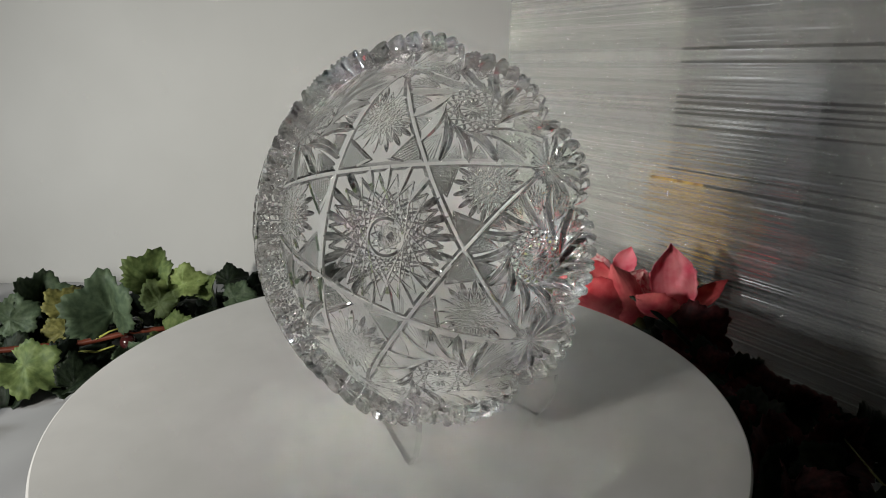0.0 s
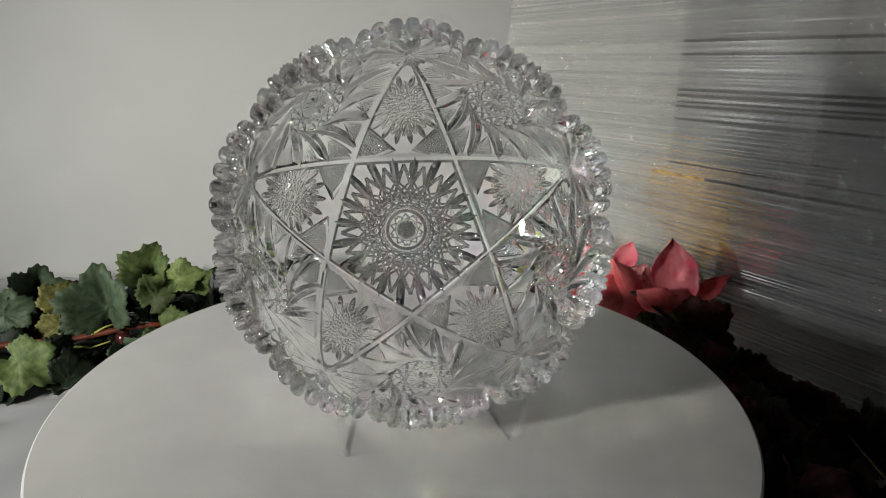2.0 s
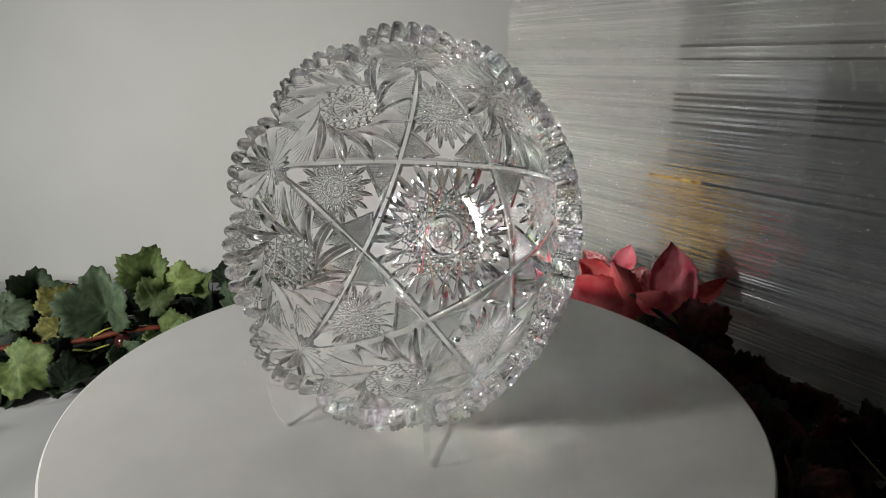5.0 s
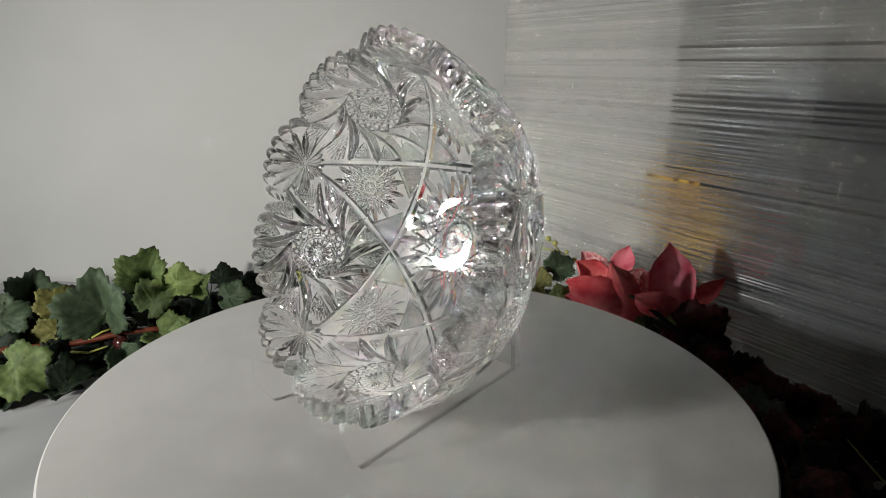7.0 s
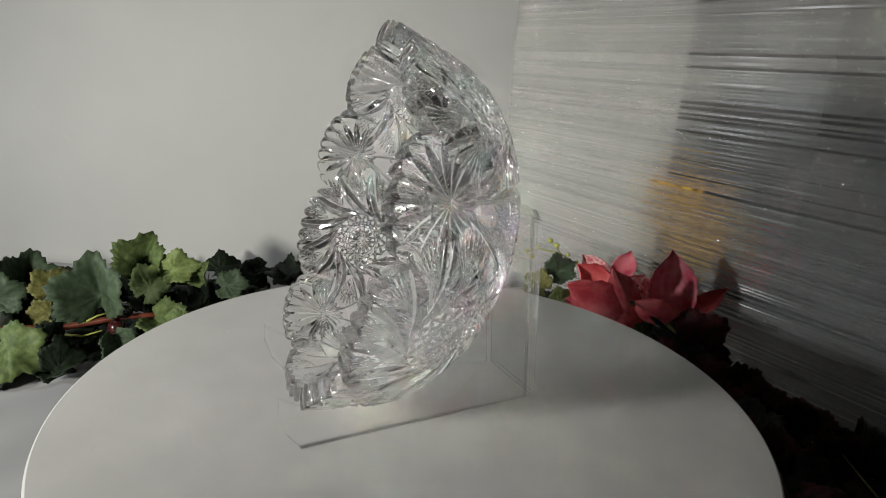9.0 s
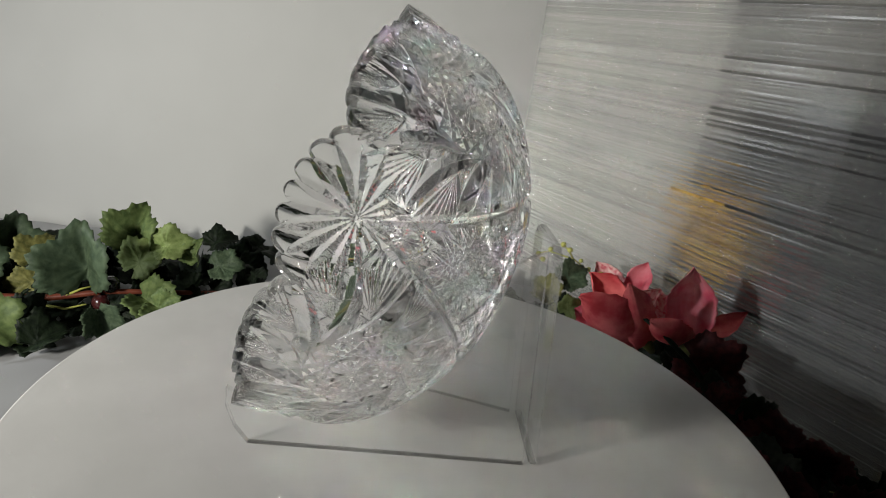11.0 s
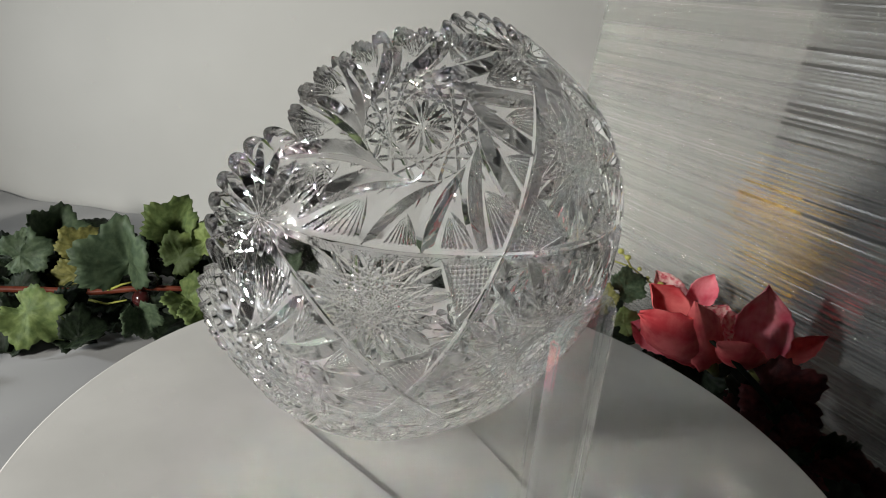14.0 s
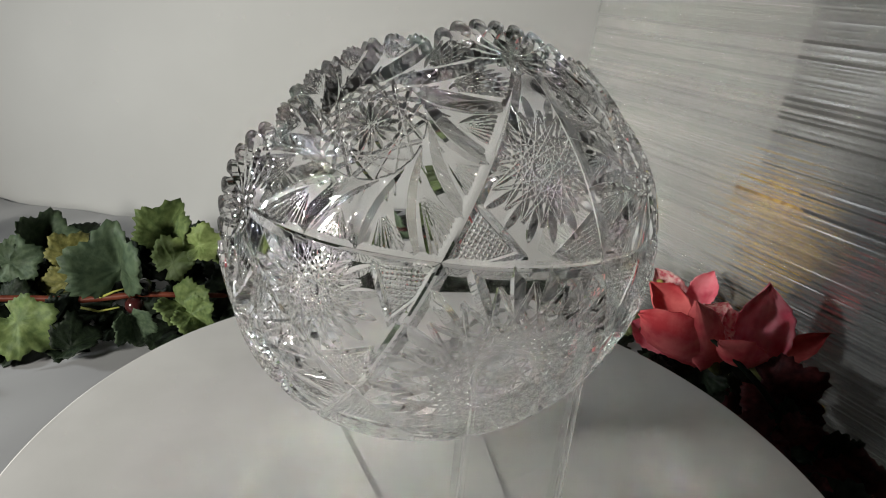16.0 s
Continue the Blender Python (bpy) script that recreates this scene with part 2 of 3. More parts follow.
# ---- the acrylic easel ----
def easel():
    ob = new("display_stand")
    top = 0.108
    def wing(foot, back, name):
        """An upright sheet from foot to back, hollowed by a round to cradle the bowl."""
        f, b = Vector((*foot, 0)), Vector((*back, 0))
        d = (b - f)
        span = d.length
        d.normalize()
        side = Vector((d.y, -d.x, 0))
        pts = [(0.0, 0.0), (-0.006, 0.008), (-0.010, 0.019), (-0.010, 0.028)]
        for k in range(1, 20):
            a = k / 20
            pts.append((-0.010 + (span + 0.004 - 0.019) * a, 0.028 - 0.016 * math.sin(math.pi * min(1, a * 1.5)) * (1 - a) + (top - 0.034) * a ** 2.6))
        pts += [(span - 0.013, top - 0.004), (span - 0.008, top - 0.002), (span, 0.0)]
        bm = bmesh.new()
        lo = [bm.verts.new(f + d * p + Vector((0, 0, z)) - side * 0.0015) for p, z in pts]
        hi = [bm.verts.new(f + d * p + Vector((0, 0, z)) + side * 0.0015) for p, z in pts]
        bm.faces.new(lo)
        bm.faces.new(hi[::-1])
        for i in range(len(lo)):
            j = (i + 1) % len(lo)
            bm.faces.new((lo[i], hi[i], hi[j], lo[j])).material_index = 1
        sheet = part(name, bm, ACRYLIC, ob, smooth=False)
        sheet.data.materials.append(FROSTED)

    b1, b2 = (0.0259, 0.0615), (-0.0160, 0.0555)
    wing((0.0450, -0.0650), b1, "side_wing")
    wing((-0.0344, -0.0674), b2, "side_wing")
    x0, x1 = b2[0] - 0.0005, b1[0] + 0.0005
    panel = slab([(x0, 0.0), (x1, 0.0), (x1, top - 0.006), (x1 - 0.006, top), (x0 + 0.006, top), (x0, top - 0.006)], 0.0612, 0.0652, "y", 0.0008)
    for v in panel.verts:
        v.co.y += 0.14 * (v.co.x - 0.005) - 0.075 * v.co.z
    for f in panel.faces:
        f.material_index = 0 if abs(f.normal.y) > 0.9 else 1
    back = part("back_panel", panel, ACRYLIC, ob, smooth=False)
    back.data.materials.append(FROSTED)
    return tagged(ob, "clear bent acrylic easel holding the bowl", "display stand")


STAND = easel()


# ---- the cut-glass bowl ----
def profile():
    """Outer profile of the bowl as arc length, radius, height, evenly sampled."""
    ctrl = np.array([(-0.03, -0.0022), (0.0, -0.0035), (0.03, -0.0022), (0.0528, 0.0072), (0.0726, 0.0214), (0.0864, 0.0406), (0.0914, 0.0602), (0.0946, 0.079), (0.0974, 0.096), (0.1003, 0.112), (0.1028, 0.126)])
    pts = []
    for i in range(1, len(ctrl) - 2):
        p0, p1, p2, p3 = ctrl[i - 1:i + 3]
        for k in range(200):
            t = k / 200
            pts.append(0.5 * ((2 * p1) + (p2 - p0) * t + (2 * p0 - 5 * p1 + 4 * p2 - p3) * t * t + (3 * p1 - p0 - 3 * p2 + p3) * t ** 3))
    pts = np.array(pts)
    s = np.concatenate([[0], np.cumsum(np.hypot(*np.diff(pts, axis=0).T))])
    return s, pts[:, 0], pts[:, 1]


PS, PR_, PH = profile()


def surface(s, a):
    r, h = np.interp(s, PS, PR_), np.interp(s, PS, PH)
    return np.stack([r * np.cos(a), r * np.sin(a), h], -1)


def arc_of_radius(r):
    return float(np.interp(r, PR_, PS))


S_P, S_W, S_T, S_H = arc_of_radius(0.0525), arc_of_radius(0.0866), arc_of_radius(0.0912), arc_of_radius(0.0710)
TEETH = 15


def rim_length(psi):
    """Arc length of the rim at the angle psi (radians) from a star point, within one fifth."""
    deg = np.degrees((psi + math.pi / 5) % (2 * math.pi / 5) - math.pi / 5)
    half_t = 36 * 7 / TEETH
    xt = np.clip(np.abs(deg) / half_t, 0, 1)
    xw = np.clip((36 - np.abs(deg)) / (36 - half_t), 0, 1)
    base = S_W + 0.0285
    lobe = np.where(np.abs(deg) < half_t, base + 0.0140 * np.sqrt(1 - xt ** 2.2), base + 0.0125 * np.sqrt(1 - xw ** 2.4))
    f = (deg / 72 * TEETH + 0.5) % 1.0
    return lobe + 0.0036 * -np.abs(2 * f - 1) ** 2.6


def cut_depth(X, s, a, normal):
    """How deep the wheel has cut at each point of the outer face of one fifth."""
    depth = np.zeros(s.shape)
    SLOPE = 1.15

    def frame_at(s0, a0):
        c = surface(np.array(s0), np.array(a0))
        e1 = np.array([-math.sin(a0), math.cos(a0), 0.0])
        e2 = surface(np.array(s0 + 1e-4), np.array(a0)) - c
        e2 = e2 / np.linalg.norm(e2)
        return c, e1, e2

    def lens(u, v, p, q, w, power=1.0, bend=0.0, mask=None, slope=SLOPE):
        """A V-shaped cut from p to q, widest at the middle (power 0: even width)."""
        du, dv = q[0] - p[0], q[1] - p[1]
        L = math.hypot(du, dv)
        du, dv = du / L, dv / L
        t = ((u - p[0]) * du + (v - p[1]) * dv) / L
        n = (u - p[0]) * -dv + (v - p[1]) * du - bend * 4 * t * (1 - t)
        inside = (t > 0) & (t < 1)
        ww = w * np.where(inside, np.clip(4 * t * (1 - t), 0, 1), 0) ** (power * 0.6) if power else w * inside
        d = slope * (ww - np.abs(n))
        if mask is not None:
            d = np.where(mask, d, 0)
        np.maximum(depth, d, out=depth)

    def ring(u, v, r0, w, mask=None):
        d = SLOPE * (w - np.abs(np.hypot(u, v) - r0))
        if mask is not None:
            d = np.where(mask, d, 0)
        np.maximum(depth, d, out=depth)

    tips = [radians(72 * k) for k in range(5)]
    # the planes of the five long star cuts
    planes = []
    for k in range(5):
        t0, t2 = surface(np.array(S_T), np.array(tips[k])), surface(np.array(S_T), np.array(tips[(k + 2) % 5]))
        p = surface(np.array(S_P), np.array(tips[k] + radians(36)))
        n = np.cross(t2 - t0, p - t0)
        n /= np.linalg.norm(n)
        if n @ (np.array([0, 0, 0.0]) - t0) > 0:
            n = -n
        planes.append((n, t0, t2))
    side = [np.tensordot(X - t0, n, axes=([-1], [0])) for n, t0, t2 in planes]
    in_pentagon = np.all([d < 0.0005 for d in side], axis=0)
    outside = np.sum([d > 0 for d in side], axis=0)

    # centre: large hobstar in the pentagon
    u, v = X[..., 0], X[..., 1]
    n_c, r_c = 20, 0.0400
    for k in range(n_c):
        a0 = 2 * math.pi * k / n_c
        ca = (r_c * math.cos(a0), r_c * math.sin(a0))
        for step, w in ((8, 0.0010), (7, 0.0007)):
            b0 = a0 + 2 * math.pi * step / n_c
            lens(u, v, ca, (r_c * math.cos(b0), r_c * math.sin(b0)), w, 0, mask=in_pentagon)
        c0 = a0 + math.pi / n_c
        lens(u, v, (0.0275 * math.cos(c0), 0.0275 * math.sin(c0)), (0.0525 * math.cos(c0), 0.0525 * math.sin(c0)), 0.0027, 0.8, mask=in_pentagon)
        lens(u, v, (0.0165 * math.cos(c0), 0.0165 * math.sin(c0)), (0.0225 * math.cos(c0), 0.0225 * math.sin(c0)), 0.0012, 0.8)
        lens(u, v, (0.0, 0.0), (0.0060 * math.cos(a0), 0.0060 * math.sin(a0)), 0.0007, 0.7)
    for k in range(12):
        a0 = 2 * math.pi * k / 12
        b0 = a0 + 2 * math.pi * 4 / 12
        lens(u, v, (0.0098 * math.cos(a0), 0.0098 * math.sin(a0)), (0.0098 * math.cos(b0), 0.0098 * math.sin(b0)), 0.00045, 0)
    ring(u, v, 0.0118, 0.0015)

    for k in (-1, 0, 1):
        at = tips[k % 5]
        # star-point fan
        c, e1, e2 = frame_at(S_T, at)
        u, v = (X - c) @ e1, (X - c) @ e2
        near = (np.hypot(u, v) < 0.032) & (np.abs((X - c) @ np.cross(e1, e2)) < 0.02)
        rays = 18
        for j in range(rays):
            b = 2 * math.pi * (j + 0.5) / rays
            up = math.cos(b)
            L = 0.0215 + 0.004 * up if up > -0.6 else 0.012
            lens(u, v, (0.0008 * math.sin(b), 0.0008 * math.cos(b)), (L * math.sin(b), L * math.cos(b)), 0.0023, 1.1, mask=near)
        # small hobstar inside the point of the star
        c, e1, e2 = frame_at(S_H, at)
        u, v = (X - c) @ e1, (X - c) @ e2
        near = (np.hypot(u, v) < 0.024) & (outside == 1)
        nh, rh = 16, 0.0185
        for j in range(nh):
            b0 = 2 * math.pi * j / nh
            for step, w in ((7, 0.0008), (6, 0.0007)):
                b1 = b0 + 2 * math.pi * step / nh
                lens(u, v, (rh * math.cos(b0), rh * math.sin(b0)), (rh * math.cos(b1), rh * math.sin(b1)), w, 0, mask=near)
            c0 = b0 + math.pi / nh
            lens(u, v, (0.0122 * math.cos(c0), 0.0122 * math.sin(c0)), (0.0238 * math.cos(c0), 0.0238 * math.sin(c0)), 0.0018, 1.1, mask=near)
            lens(u, v, (0, 0), (0.0038 * math.cos(b0), 0.0038 * math.sin(b0)), 0.0004, 0.6, mask=near)
        ring(u, v, 0.0048, 0.0007, near)
        # crosshatched corners of the point and the cuts that bound them
        for sgn in (-1, 1):
            c, e1, e2 = frame_at(S_P + 0.0010, at + sgn * radians(21.5))
            u, v = (X - c) @ e1, (X - c) @ e2
            near = (np.abs(u) + np.abs(v) < 0.03) & (outside == 1)
            uu, vv = u * sgn, v
            edge = np.minimum.reduce([vv + 0.0050, 0.0062 - (0.9 * uu + 0.45 * vv), 0.0062 + (0.9 * uu - 0.45 * vv)])
            patch = near & (edge > 0)
            cell = 0.0022
            d1 = np.abs(((u + v) / cell) % 1.0 - 0.5) * cell
            d2 = np.abs(((u - v) / cell) % 1.0 - 0.5) * cell
            np.maximum(depth, np.where(patch, 0.95 * (0.5 * cell - np.minimum(d1, d2)), 0), out=depth)
            np.maximum(depth, np.where(near, SLOPE * (0.0013 - np.abs(edge + 0.0013)), 0), out=depth)
    # pinwheels between the points
    for sgn in (-1, 1):
        at = sgn * radians(36)
        c, e1, e2 = frame_at(S_W, at)
        u, v = (X - c) @ e1, (X - c) @ e2
        rad = np.hypot(u, v)
        near = (rad < 0.05) & (outside >= 2) & (np.abs((X - c) @ np.cross(e1, e2)) < 0.03)
        nw, rw = 16, 0.0175
        for j in range(nw):
            b = 2 * math.pi * j / nw
            lens(u, v, (0, 0), (0.0094 * math.sin(b), 0.0094 * math.cos(b)), 0.0012, 0.7, mask=near)
            for step, w in ((5, 0.0009),):
                b1 = b + 2 * math.pi * step / nw
                lens(u, v, (rw * math.sin(b), rw * math.cos(b)), (rw * math.sin(b1), rw * math.cos(b1)), w, 0, mask=near)
        blades = 13
        for j in range(blades):
            b = 2 * math.pi * j / blades
            p = (0.0178 * math.sin(b), 0.0178 * math.cos(b))
            g = b + radians(73)
            L = 0.036
            q = (p[0] + L * math.sin(g), p[1] + L * math.cos(g))
            lens(u, v, p, q, 0.0033, 0.9, bend=-0.0042, mask=near & (rad > 0.0172))
            for m in range(3):
                c1 = b + radians(9 + 6.5 * m)
                lens(u, v, (0.0186 * math.sin(c1), 0.0186 * math.cos(c1)), ((0.0265 - 0.001 * m) * math.sin(c1 + 0.10), (0.0265 - 0.001 * m) * math.cos(c1 + 0.10)), 0.0006, 0.8, mask=near)
            st = (p[0] + L * 0.42 * math.sin(g), p[1] + L * 0.42 * math.cos(g))
            for m in range(8):
                g2 = g - radians(11 + 8.0 * m)
                L2 = 0.0235 - 0.0013 * m
                lens(u, v, st, (st[0] + L2 * math.sin(g2), st[1] + L2 * math.cos(g2)), 0.0010, 0.8, mask=near & (rad > 0.0215))
    # the star cuts run over everything else
    for (n, t0, t2), d in zip(planes, side):
        L = np.linalg.norm(t2 - t0)
        t = ((X - t0) @ (t2 - t0)) / L ** 2
        on = (t > 0.0) & (t < 1.0)
        low = X[..., 2] < 0.07
        ww = 0.0031 * np.clip(t * (1 - t) * 14, 0, 1) ** 0.5
        np.maximum(depth, np.where(on & low, np.minimum(1.1 * (ww - np.abs(d)), 0.0017 + 0.25 * (ww - np.abs(d))), 0), out=depth)
    return np.clip(depth, 0, 0.0036)


def cut_glass_bowl():
    sector, rows, thick = 400, 540, 0.0100
    psi = np.linspace(-math.pi / 5, math.pi / 5, sector, endpoint=False)
    vv = np.linspace(0.0, 1.0, rows + 1)[1:]
    full = rim_length(psi)
    s0 = 0.100
    k0 = 0.80
    S = np.where(vv[:, None] < k0, s0 * vv[:, None] / k0, s0 + (full[None, :] - s0) * (vv[:, None] - k0) / (1 - k0))
    A = np.broadcast_to(psi[None, :], S.shape)
    X = surface(S, A)
    r1, h1 = np.interp(S + 2e-4, PS, PR_), np.interp(S + 2e-4, PS, PH)
    r0, h0 = np.interp(S - 2e-4, PS, PR_), np.interp(S - 2e-4, PS, PH)
    dr, dh = r1 - r0, h1 - h0
    ln = np.hypot(dr, dh)
    nr, nh = dh / ln, -dr / ln
    N = np.stack([nr * np.cos(A), nr * np.sin(A), nh], -1)
    D = cut_depth(X, S, A, N)
    # flutes that run down from the notches of the rim, outside
    deg = np.degrees(A)
    f = (deg / 72 * TEETH + 0.5) % 1.0
    below = full[None, :] - S
    flute = 0.0007 * (1 - np.abs(np.sin(math.pi * f)) ** 0.7) * np.clip(1 - below / 0.011, 0, 1)
    outer = X - N * np.maximum(D, flute)[..., None]
    # inner face: smooth, with flutes at the rim
    inner_rows = 60
    vi = np.linspace(0.0, 1.0, inner_rows + 1)[1:] ** 0.8
    Si = full[None, :] * vi[:, None]
    Ai = np.broadcast_to(psi[None, :], Si.shape)
    ri, hi = np.interp(Si, PS, PR_), np.interp(Si, PS, PH)
    drr = np.interp(Si + 2e-4, PS, PR_) - np.interp(Si - 2e-4, PS, PR_)
    dhh = np.interp(Si + 2e-4, PS, PH) - np.interp(Si - 2e-4, PS, PH)
    ln = np.hypot(drr, dhh)
    Ni = np.stack([dhh / ln * np.cos(Ai), dhh / ln * np.sin(Ai), -drr / ln], -1)
    fi = (np.degrees(Ai) / 72 * TEETH + 0.5) % 1.0
    flute_i = 0.0006 * (1 - np.abs(np.sin(math.pi * fi)) ** 0.7) * np.clip(1 - (full[None, :] - Si) / 0.008, 0, 1)
    inner = np.stack([ri * np.cos(Ai), ri * np.sin(Ai), hi], -1) - Ni * (thick - flute_i)[..., None]
    # the rounded edge between them
    edge = []
    for q in (0.2, 0.5, 0.8):
        m = outer[-1] * (1 - q) + inner[-1] * q
        lift = 0.0007 * math.sin(math.pi * q)
        m = m + np.array([0, 0, lift])
        edge.append(m)
    grid = np.concatenate([outer, np.array(edge), inner[::-1]], 0)
    total = grid.shape[0]
    turns = []
    for k in range(5):
        c, sn = math.cos(radians(72 * k)), math.sin(radians(72 * k))
        turns.append(np.stack([grid[..., 0] * c - grid[..., 1] * sn, grid[..., 0] * sn + grid[..., 1] * c, grid[..., 2]], -1))
    G = np.concatenate(turns, 1)
    width = G.shape[1]
    verts = np.concatenate([G.reshape(-1, 3), [[0, 0, 0.0006], [0, 0, thick]]], 0)
    i = np.arange(total - 1)[:, None] * width
    j = np.arange(width)[None, :]
    jn = (j + 1) % width
    quads = np.stack([i + j, i + jn, i + width + jn, i + width + j], -1).reshape(-1, 4)
    lo, hi_ = len(verts) - 2, len(verts) - 1
    jj = np.arange(width)
    jj1 = (jj + 1) % width
    last = (total - 1) * width
    tris = np.concatenate([np.stack([np.full(width, lo), jj, jj1], -1)[:, ::-1], np.stack([np.full(width, hi_), last + jj1, last + jj], -1)[:, ::-1]], 0)
    me = bpy.data.meshes.new("glass_bowl")
    nq, nt = len(quads), len(tris)
    me.vertices.add(len(verts))
    me.vertices.foreach_set("co", verts.astype(np.float32).ravel())
    me.loops.add(nq * 4 + nt * 3)
    me.loops.foreach_set("vertex_index", np.concatenate([quads.ravel(), tris.ravel()]).astype(np.int32))
    me.polygons.add(nq + nt)
    me.polygons.foreach_set("loop_start", np.concatenate([np.arange(nq) * 4, nq * 4 + np.arange(nt) * 3]).astype(np.int32))
    smooth = np.zeros(nq + nt, bool)
    smooth[(rows + 4) * width:] = True
    me.polygons.foreach_set("use_smooth", smooth)
    me.update(calc_edges=True)
    me.materials.append(CRYSTAL)
    me.materials.append(CUT)
    deep = np.concatenate([D > 2e-5] + [np.zeros((total - rows, sector), bool)], 0)
    deep = np.concatenate([deep] * 5, 1)[:-1]
    slot = np.zeros(nq + nt, np.int32)
    slot[:nq] = deep.ravel()
    me.polygons.foreach_set("material_index", slot)
    ob = new("glass_bowl", me)
    return tagged(ob, "deep cut-crystal bowl with five-pointed star, pinwheels and scalloped rim", "bowl")


BOWL = cut_glass_bowl()


# ---- foliage and flowers ----
def leaf_mesh(name, mat, seed, fold=0.35, curl=0.4):
    """A five-lobed, saw-edged fabric leaf about 1 unit long from its stalk, with two faces and raised veins."""
    rnd = random.Random(seed)
    lobes = [(0.0, 1.0), (0.95, 0.80), (-0.95, 0.80), (1.95, 0.55), (-1.95, 0.55)]
    n, rings = 72, 5
    ph = rnd.uniform(0, 6)

    def reach(a):
        r = 0.30
        for c, h in lobes:
            d = abs((a - c + math.pi) % (2 * math.pi) - math.pi)
            r = max(r, h * max(0.0, 1 - (d / 0.62) ** 1.5))
        saw = abs((a * 13 / math.pi + ph) % 1.0 - 0.5) * 2
        return (0.30 * r + 0.62 * (0.66 + 0.14 * math.cos(a))) * (0.92 + 0.13 * saw) * (0.5 if abs(a) > 2.85 else 1.0)

    def height(x, y):
        bend = fold * abs(x) - curl * (0.35 * y * y + 0.22 * x * x)
        vein = 0.0
        for c, _ in lobes:
            d = abs(x * math.cos(c) - y * math.sin(c))
            if x * math.sin(c) + y * math.cos(c) > 0:
                vein = max(vein, 0.016 * max(0.0, 1 - d / 0.035))
        return bend + vein + 0.16 * noise.noise((x * 2.2 + seed, y * 2.2, ph)) + 0.05 * noise.noise((x * 8, y * 8 + seed, ph))

    top = [(0.0, 0.0, height(0, 0))]
    for k in range(1, rings + 1):
        for i in range(n):
            a = -math.pi + 2 * math.pi * i / n
            r = reach(a) * k / rings
            x, y = r * math.sin(a), r * math.cos(a)
            top.append((x, y, height(x, y)))
    low = [(x, y, z - 0.012) for x, y, z in top]
    m = len(top)
    faces = []
    for i in range(n):
        j = (i + 1) % n
        faces.append((0, 1 + j, 1 + i))
        faces.append((m, m + 1 + i, m + 1 + j))
    for k in range(rings - 1):
        for i in range(n):
            j = (i + 1) % n
            a, b = 1 + k * n, 1 + (k + 1) * n
            faces.append((a + i, a + j, b + j, b + i))
            faces.append((m + a + i, m + b + i, m + b + j, m + a + j))
    e = 1 + (rings - 1) * n
    for i in range(n):
        j = (i + 1) % n
        faces.append((e + i, e + j, m + e + j, m + e + i))
    me = bpy.data.meshes.new(name)
    me.from_pydata(top + low, [], faces)
    me.materials.append(mat)
    me.polygons.foreach_set("use_smooth", [True] * len(me.polygons))
    me.update()
    return me


def facing(center, tip, normal, size):
    """A pose with y towards the tip and z along the normal, and a size."""
    z = Vector(normal).normalized()
    y = Vector(tip) - z * z.dot(Vector(tip))
    y.normalize()
    x = y.cross(z)
    m = Matrix((x, y, z)).transposed().to_4x4()
    return Matrix.Translation(center) @ m @ Matrix.Diagonal((size, size, size, 1))


LEAF = {}
for key, mat in (("green", GREEN), ("bright", BRIGHT), ("bluish", BLUISH), ("olive", OLIVE), ("shade", SHADE), ("maroon", MAROON)):
    LEAF[key] = [leaf_mesh("leaf", mat, 11 + 7 * i + len(LEAF), fold, curl) for i, (fold, curl) in enumerate(((0.40, 0.55), (1.1, 0.4), (0.70, 1.0)))]


def add_leaf(parent, key, kind, center, tip, normal, size, label=""):
    ob = new("leaf", LEAF[key][kind])
    ob.parent = parent
    ob.matrix_basis = facing(center, tip, normal, size * 1.2)
    if label:
        tagged(ob, label)
    return ob


def ball(center, r, rnd):
    bm = bmesh.new()
    bmesh.ops.create_uvsphere(bm, u_segments=20, v_segments=14, radius=r)
    for v in bm.verts:
        v.co = Vector(center) + v.co * (1 + 0.04 * noise.noise(v.co * 120)) + Vector((0, 0, -0.1 * r if v.co.z > 0.9 * r else 0))
    return bm


